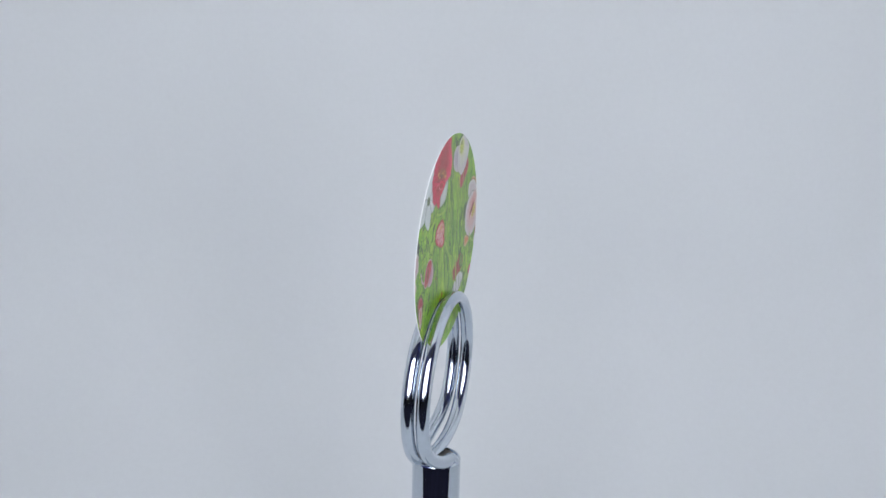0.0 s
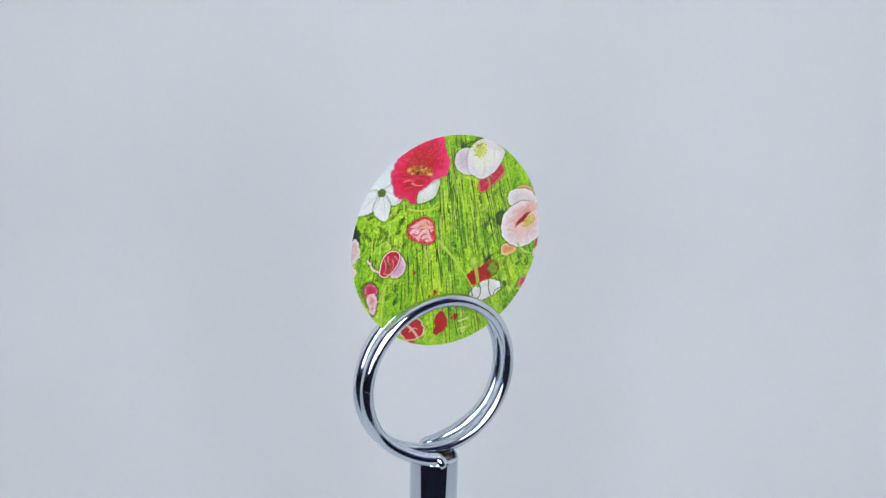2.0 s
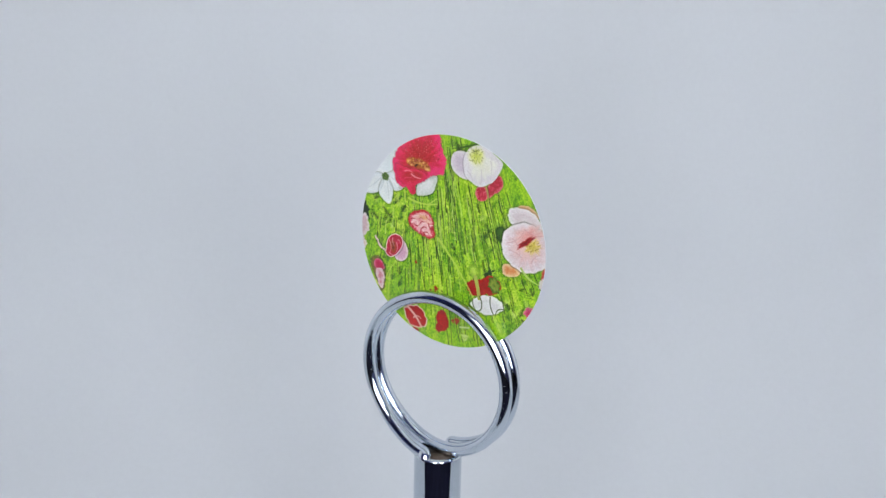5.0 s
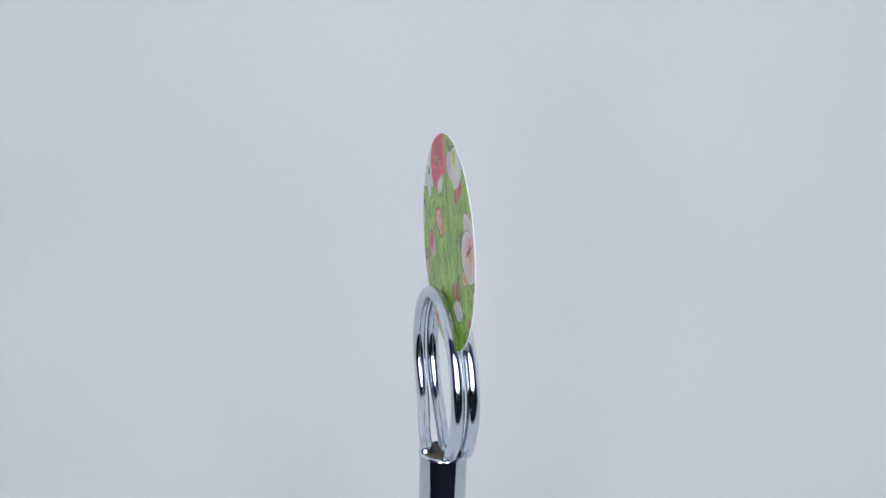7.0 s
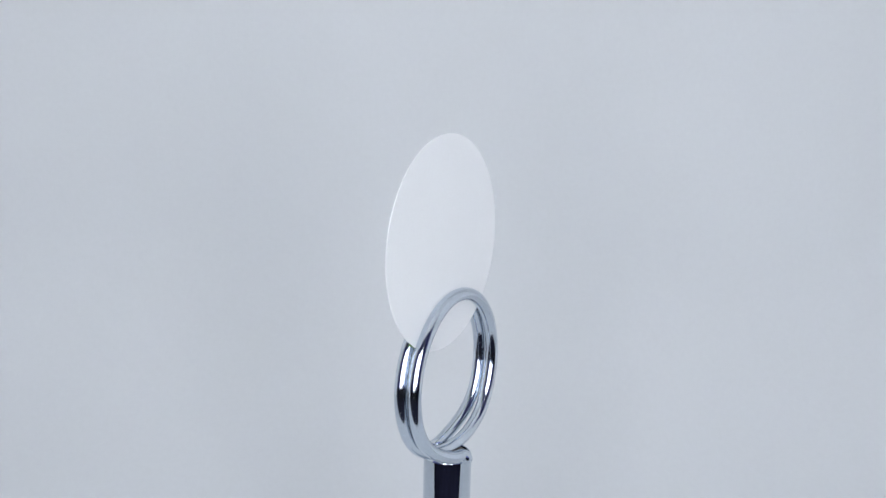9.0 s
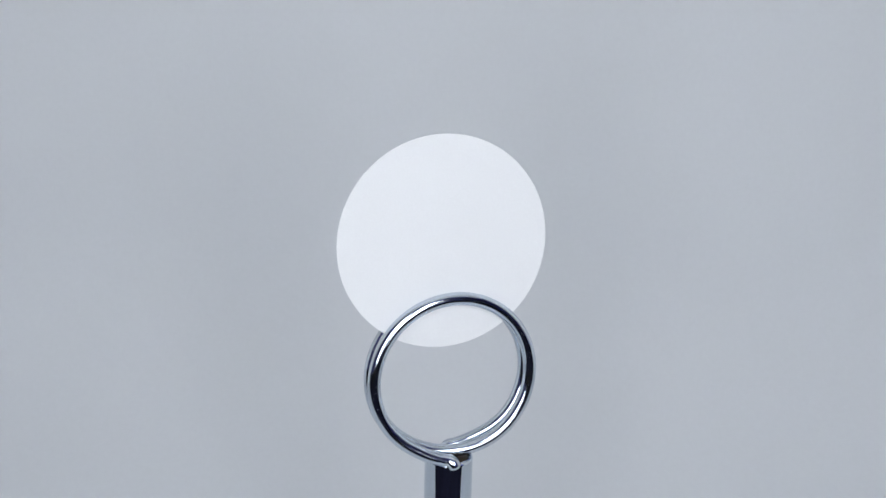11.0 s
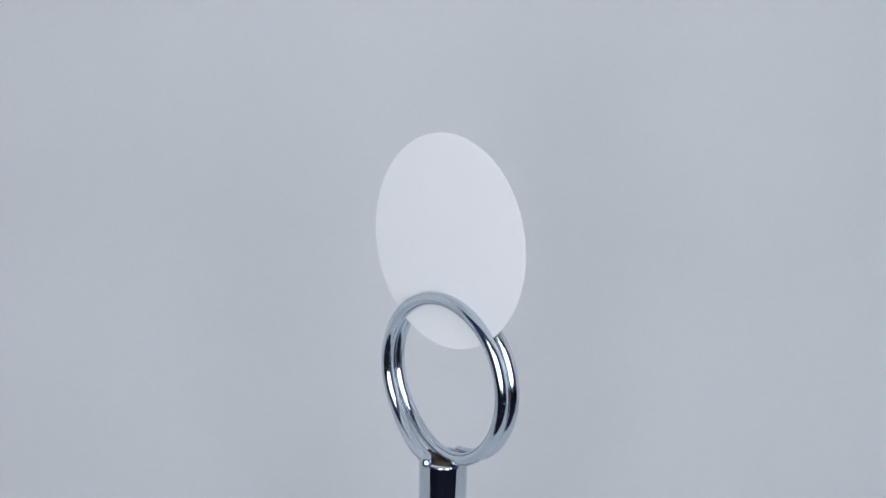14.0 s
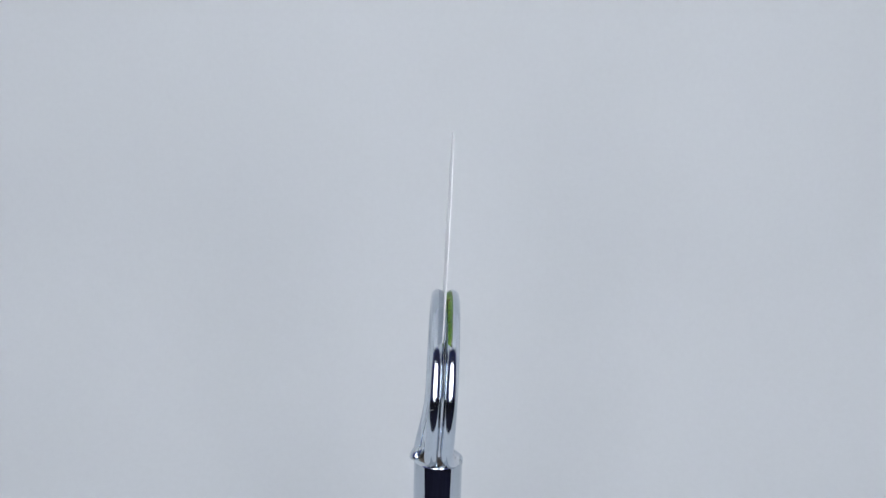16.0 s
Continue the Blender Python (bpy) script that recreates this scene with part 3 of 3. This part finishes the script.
        milk = [(244, 238, 242), (236, 226, 236), (228, 216, 230)]
        self.shape(((802, 284), (806, 272), (818, 266), (836, 268), (846, 284), (842, 312), (828, 314), (812, 306), (804, 296)), milk, m, (840, 290), 3, 0.07, hem=0.3, deep=1.4, mottle=0.4)
        self.shape(((828, 284), (834, 268), (848, 256), (870, 254), (892, 268), (908, 282), (904, 294), (894, 310), (880, 320), (862, 326), (846, 320), (832, 308)), [(248, 244, 248), (244, 238, 242), (250, 247, 244), (252, 250, 242), (250, 248, 236)], m, (852, 268), 2, 0.09, hem=0.35, deep=3.0, streaky=0.35, mottle=0.4)
        self.shape(((838, 272), (846, 260), (860, 258), (870, 268), (870, 280), (860, 288), (846, 286)), [(246, 244, 216), (232, 236, 160), (216, 224, 110)], m, (853, 270), 3, 0.15, hem=0, deep=1.3, mottle=0.4, soft=0.9)
        for i in range(44):
            a = i * math.tau / 44 + rnd.uniform(-0.05, 0.05)
            q, w = rnd.uniform(0.5, 1.5), rnd.uniform(0.1, 0.35)
            x, y = P(853, 270)
            self.stroke((x + q * math.cos(a), y + q * math.sin(a)), (x + (q + w) * math.cos(a), y + (q + w) * math.sin(a)), 0.13, rnd.choice([(150, 164, 50), (186, 194, 70), (110, 124, 44), (240, 242, 190)]), 0, 0.8, m, 0.2)
        self.sparkle(P(852, 266), 0.5, 0.5, 8, [(80, 96, 30), (150, 164, 40)], rnd, (0.14, 0.3), (0.6, 0.9))
        for a, b, bend in (((836, 300), (846, 320), 0.3), ((884, 280), (882, 312), 0.2), ((894, 274), (902, 292), 0.2), ((812, 276), (830, 296), 0.3), ((864, 296), (862, 322), 0.2)):
            self.stroke(P(*a), P(*b), 0.22, (222, 212, 222), bend, 0.45, m)
        # large blush poppy at the right rim
        m = M("printed_petal", "pale orange petal")
        self.shape(((930, 360), (942, 352), (958, 352), (974, 362), (978, 372), (960, 368), (944, 364)), [(244, 220, 192), (238, 196, 160), (232, 180, 142)], m, (950, 372), 2, 0.1, hem=0.45, deep=0.7)
        m = M("printed_petal", "orange petal")
        self.shape(((906, 458), (914, 454), (926, 456), (940, 462), (936, 472), (920, 476), (906, 472)), [(244, 220, 190), (240, 198, 156), (236, 172, 124)], m, (922, 454), 2, 0.1, hem=0.45, deep=0.8, mottle=0.9)
        m = M("printed_flower", "blush poppy with red slit and yellow stamens")
        self.blob((14.91, 6.40), 3.32, 1.91, [(246, 238, 240), (240, 228, 232), (252, 248, 250)], m, -16, 0.03, 5, 1, rim=(254, 251, 252), streaky=0.2, hem=0.4)
        self.blob((15.31, 1.71), 4.72, 4.22, [(250, 222, 216), (248, 220, 220), (246, 228, 232), (252, 244, 248)], m, -8, 0.016, 6, 4, streak=24, streaky=0.3, rim=(252, 244, 246), rim_width=0.1, hem=0.5)
        self.blob((15.79, 3.96), 3.02, 1.61, [(240, 186, 184), (246, 208, 206), (248, 224, 224)], m, 24, 0.08, 5, 3, soft=0.6)
        self.blob((16.55, 2.20), 1.61, 1.51, [(222, 206, 110), (238, 222, 150), (244, 220, 204)], m, 20, 0.12, 7, 3, soft=0.6, streaky=0.9)
        self.blob((15.27, 2.72), 1.91, 0.46, [(150, 20, 34), (180, 34, 44), (206, 70, 70)], m, 38, 0.12, 5, 3, soft=0.2)
        for a, b, bend in (((914, 418), (950, 392), -0.6), ((950, 392), (986, 400), -0.4), ((918, 430), (950, 452), 0.6), ((926, 410), (938, 440), 0.5), ((962, 448), (984, 432), 0.4)):
            self.stroke(P(*a), P(*b), 0.22, (226, 180, 186), bend, 0.38, m)
        for i in range(14):
            a = P(rnd.uniform(952, 978), rnd.uniform(412, 432))
            self.stroke(a, (a[0] + 0.3, a[1] + 0.25), 0.2, (196, 180, 70), 0, 0.7, m)
        self.stroke((14.50, -1.91), (18.12, -4.21), 0.45, (206, 226, 150), -0.5, 0.95)
        m = M("printed_petal", "small red and white petal at the edge")
        self.blob((18.90, -2.30), 0.50, 1.41, [(190, 50, 40), (214, 110, 90)], m, -14, 0.1, 5)
        self.blob((18.50, -3.97), 0.50, 1.01, [(244, 238, 236), (236, 226, 224)], m, -14, 0.1, 5)
        m = M("printed_petal", "small magenta petal at the edge")
        self.blob((16.31, -9.45), 1.11, 0.90, [(212, 64, 130), (220, 96, 150), (232, 150, 180)], m, 30, 0.1, 5)
        # red and white blooms behind a bud
        m = M("printed_flower", "white bloom with fine green outlines")
        self.blob((8.08, -9.80), 3.32, 1.71, [(253, 252, 253), (244, 241, 244), (253, 252, 253)], m, 8, 0.04, 4, 2, streaky=0.2, hem=0.35)
        m = M("printed_flower", "red bloom behind a bud")
        self.blob((5.89, -7.03), 2.11, 1.51, [(204, 32, 26), (196, 36, 26), (206, 60, 50)], m, 10, 0.05, 4, 4)
        self.blob((8.55, -6.09), 2.11, 1.71, [(204, 36, 28), (190, 40, 30), (206, 70, 50)], m, 10, 0.05, 4, 2)
        m = M("printed_leaf", "feathery green leaf")
        self.blob((9.34, -5.92), 1.11, 1.51, [(130, 160, 50), (170, 190, 70), (90, 140, 40)], m, 20, 0.09, 6, 2)
        m = M("printed_bud", "pale green bud on a stem")
        self.blob((5.21, -4.16), 1.11, 1.31, [(216, 234, 130), (192, 220, 92), (156, 196, 64)], m, 0, 0.06, 5, 2)
        self.stroke((5.54, -5.17), (6.35, -8.89), 0.75, (196, 208, 120), 0.1, 1, None, 0.1)
        for a, b, bend in (((845, 520), (850, 542), -0.3), ((850, 542), (862, 536), -0.3), ((862, 536), (858, 516), -0.2), ((880, 515), (886, 545), -0.3), ((901, 512), (908, 540), 0.1), ((890, 546), (906, 534), 0.5)):
            self.stroke(P(*a), P(*b), 0.22, (104, 130, 74), bend, 0.9, None, 0.0)
        self.blob((8.28, -3.92), 1.01, 0.40, [(40, 90, 30), (70, 120, 40)], 0, 35, 0.3, 5, 2)
        # red petals at the foot, one edged in white
        m = M("printed_petal", "red petal edged and veined in white")
        self.blob((-7.29, -17.66), 0.90, 0.50, [(200, 40, 30), (190, 60, 40)], m, 0, 0.1, 5)
        self.blob((-7.10, -15.03), 2.61, 2.11, [(206, 34, 26), (212, 44, 34), (200, 36, 30)], m, -20, 0.05, 4, 2, rim=(246, 226, 222), rim_width=0.13)
        self.stroke((-8.88, -13.55), (-5.84, -16.88), 0.45, (246, 214, 208), 0.3, 0.95, m, 0.1)
        self.stroke((-7.52, -15.39), (-5.96, -15.26), 0.35, (246, 214, 208), 0.4, 0.9, m)
        m = M("printed_petal", "plain red petal")
        self.blob((-1.23, -14.64), 1.31, 2.01, [(200, 34, 22), (206, 40, 28), (190, 44, 28)], m, 8, 0.04, 4, 3)
        self.blob((-2.03, -16.22), 0.70, 0.80, [(200, 34, 22), (190, 44, 28)], m, 0, 0.1, 5, 3)
        for x, y, s in ((811, 565, 5), (768, 513, 4), (757, 519, 3), (803, 566, 3), (726, 470, 2.5)):
            self.blob(P(x, y), S(s), S(s * 1.2), [(206, 50, 36), (190, 80, 40)], 0, 0, 0.2, 3, int(x))
        m = M("printed_bud", "pale cream bud")
        self.stroke((2.56, -15.07), (4.39, -14.80), 0.32, (232, 240, 200), 0, 1, m, 0)
        self.blob((3.52, -16.50), 0.90, 0.32, [(236, 244, 200), (206, 226, 130)], m, 0, 0.05, 3)
        self.blob((3.53, -17.04), 0.50, 0.40, [(206, 226, 130), (226, 238, 180)], m, 0, 0.05, 3)
        # long pale stems
        for a, b, w, bend in (((774, 424), (846, 522), 0.5, 0.3), ((712, 357), (772, 363), 0.45, -0.5), ((755, 366), (772, 354), 0.35, 0.1), ((660, 505), (688, 470), 0.3, 0.3), ((664, 548), (672, 480), 0.35, 0.1), ((688, 352), (668, 372), 0.3, 0.1), ((703, 345), (704, 366), 0.5, 0), ((745, 430), (752, 470), 0.3, 0.2)):
            self.stroke(P(*a), P(*b), w, (206, 226, 116), bend, 0.9)
        for a, b, w in (((838, 326), (850, 400), 0.22), ((789, 305), (803, 420), 0.2), ((860, 250), (806, 262), 0.3), ((770, 440), (780, 500), 0.3), ((792, 520), (800, 610), 0.26), ((730, 430), (732, 520), 0.22), ((712, 440), (716, 510), 0.2), ((893, 410), (905, 470), 0.22), ((870, 350), (890, 430), 0.2), ((800, 330), (815, 400), 0.2)):
            self.stroke(P(*a), P(*b), w, (52, 96, 30), 0.15, 0.85)


def disc_point(u, v, w):
    """From the card's own millimetres (w: out of the printed face) to the holder's space."""
    l = DISC["lean"]
    return (DISC["x"] + u / 1000, DISC["y"] - (v * math.sin(l) + w * math.cos(l)) / 1000, DISC["z"] + UP + (v * math.cos(l) - w * math.sin(l)) / 1000)


def round_card():
    thing = tagged(new("round_card"), "round white card with a flower meadow print, clipped in the ring", "card")
    R, half = DISC["r"] * 1000, DISC["thick"] * 500
    # the paper itself: a thin disc with softly cut edges
    bm = bmesh.new()
    n = 180
    rows = []
    for rad, w in ((R - 0.005, half - 0.002), (R, half - 0.02), (R, -half + 0.04), (R - 0.04, -half)):
        rows.append([bm.verts.new(disc_point(rad * math.cos(k * math.tau / n), rad * math.sin(k * math.tau / n), w)) for k in range(n)])
    for a, b in zip(rows, rows[1:]):
        for k in range(n):
            bm.faces.new((a[k], b[k], b[(k + 1) % n], a[(k + 1) % n]))
    bm.faces.new(rows[0])
    bm.faces.new(rows[-1][::-1])
    bmesh.ops.recalc_face_normals(bm, faces=bm.faces[:])
    paper = part("paper", bm, PAPER, thing, "thin white card with a plain back")
    # the print: a fine sheet on the paper's face, divided into its motifs
    step, rp = 0.066, R - 0.015
    m = int(rp / step) + 1
    g = np.arange(-m, m + 1) * step
    U, V = np.meshgrid(g, g)
    rad = np.hypot(U, V)
    keep = rad < rp + step * 0.75
    over = keep & (rad > rp - step * 0.25)
    f = np.where(over, rp / np.maximum(rad, 1e-6), 1.0)
    U, V = U * f, V * f
    index = -np.ones(U.shape, int)
    index[keep] = np.arange(keep.sum())
    u, v = U[keep], V[keep]
    pic = Print(u, v)
    pic.grass()
    pic.flowers()
    ink = np.clip(pic.c, 0, 1)
    white = ink.min(axis=1, keepdims=True)               # unprinted paper shows through as a little less than white
    ink = ink ** 1.45 * np.array([0.90, 0.90, 0.82]) * (1 - white * np.array([0.19, 0.16, 0.10]))
    q = np.stack([index[:-1, :-1], index[:-1, 1:], index[1:, 1:], index[1:, :-1]], -1).reshape(-1, 4)
    q = q[(q >= 0).all(1)]
    owner = pic.motif[q].max(1)
    l, w = DISC["lean"], half + 0.003
    pos = np.stack([DISC["x"] + u / 1000, DISC["y"] - (v * math.sin(l) + w * math.cos(l)) / 1000, DISC["z"] + UP + (v * math.cos(l) - w * math.sin(l)) / 1000], -1)
    for k, name in enumerate(pic.names):
        faces = q[owner == k]
        if not len(faces):
            continue
        used, back = np.unique(faces, return_inverse=True)
        me = bpy.data.meshes.new(name)
        me.from_pydata(pos[used].tolist(), [], back.reshape(-1, 4).tolist())
        layer = me.color_attributes.new("ink", "FLOAT_COLOR", "POINT")
        layer.data.foreach_set("color", np.concatenate([ink[used], np.ones((len(used), 1))], 1).astype(np.float32).ravel())
        me.materials.append(PRINT)
        ob = new(name, me)
        ob.parent = paper
        tagged(ob, pic.labels[k])
    return thing


stage()
softbox()
holder = card_holder()
card = round_card()


# ---------------------------------------------------------------- what moves
def motions():
    rows = [(0.5 * k, pose(0, 0, 0, 0, 0, 74.12 - 21.499 * 0.5 * k)) for k in range(33)]
    walk(holder, rows)
    walk(card, rows)


motions()
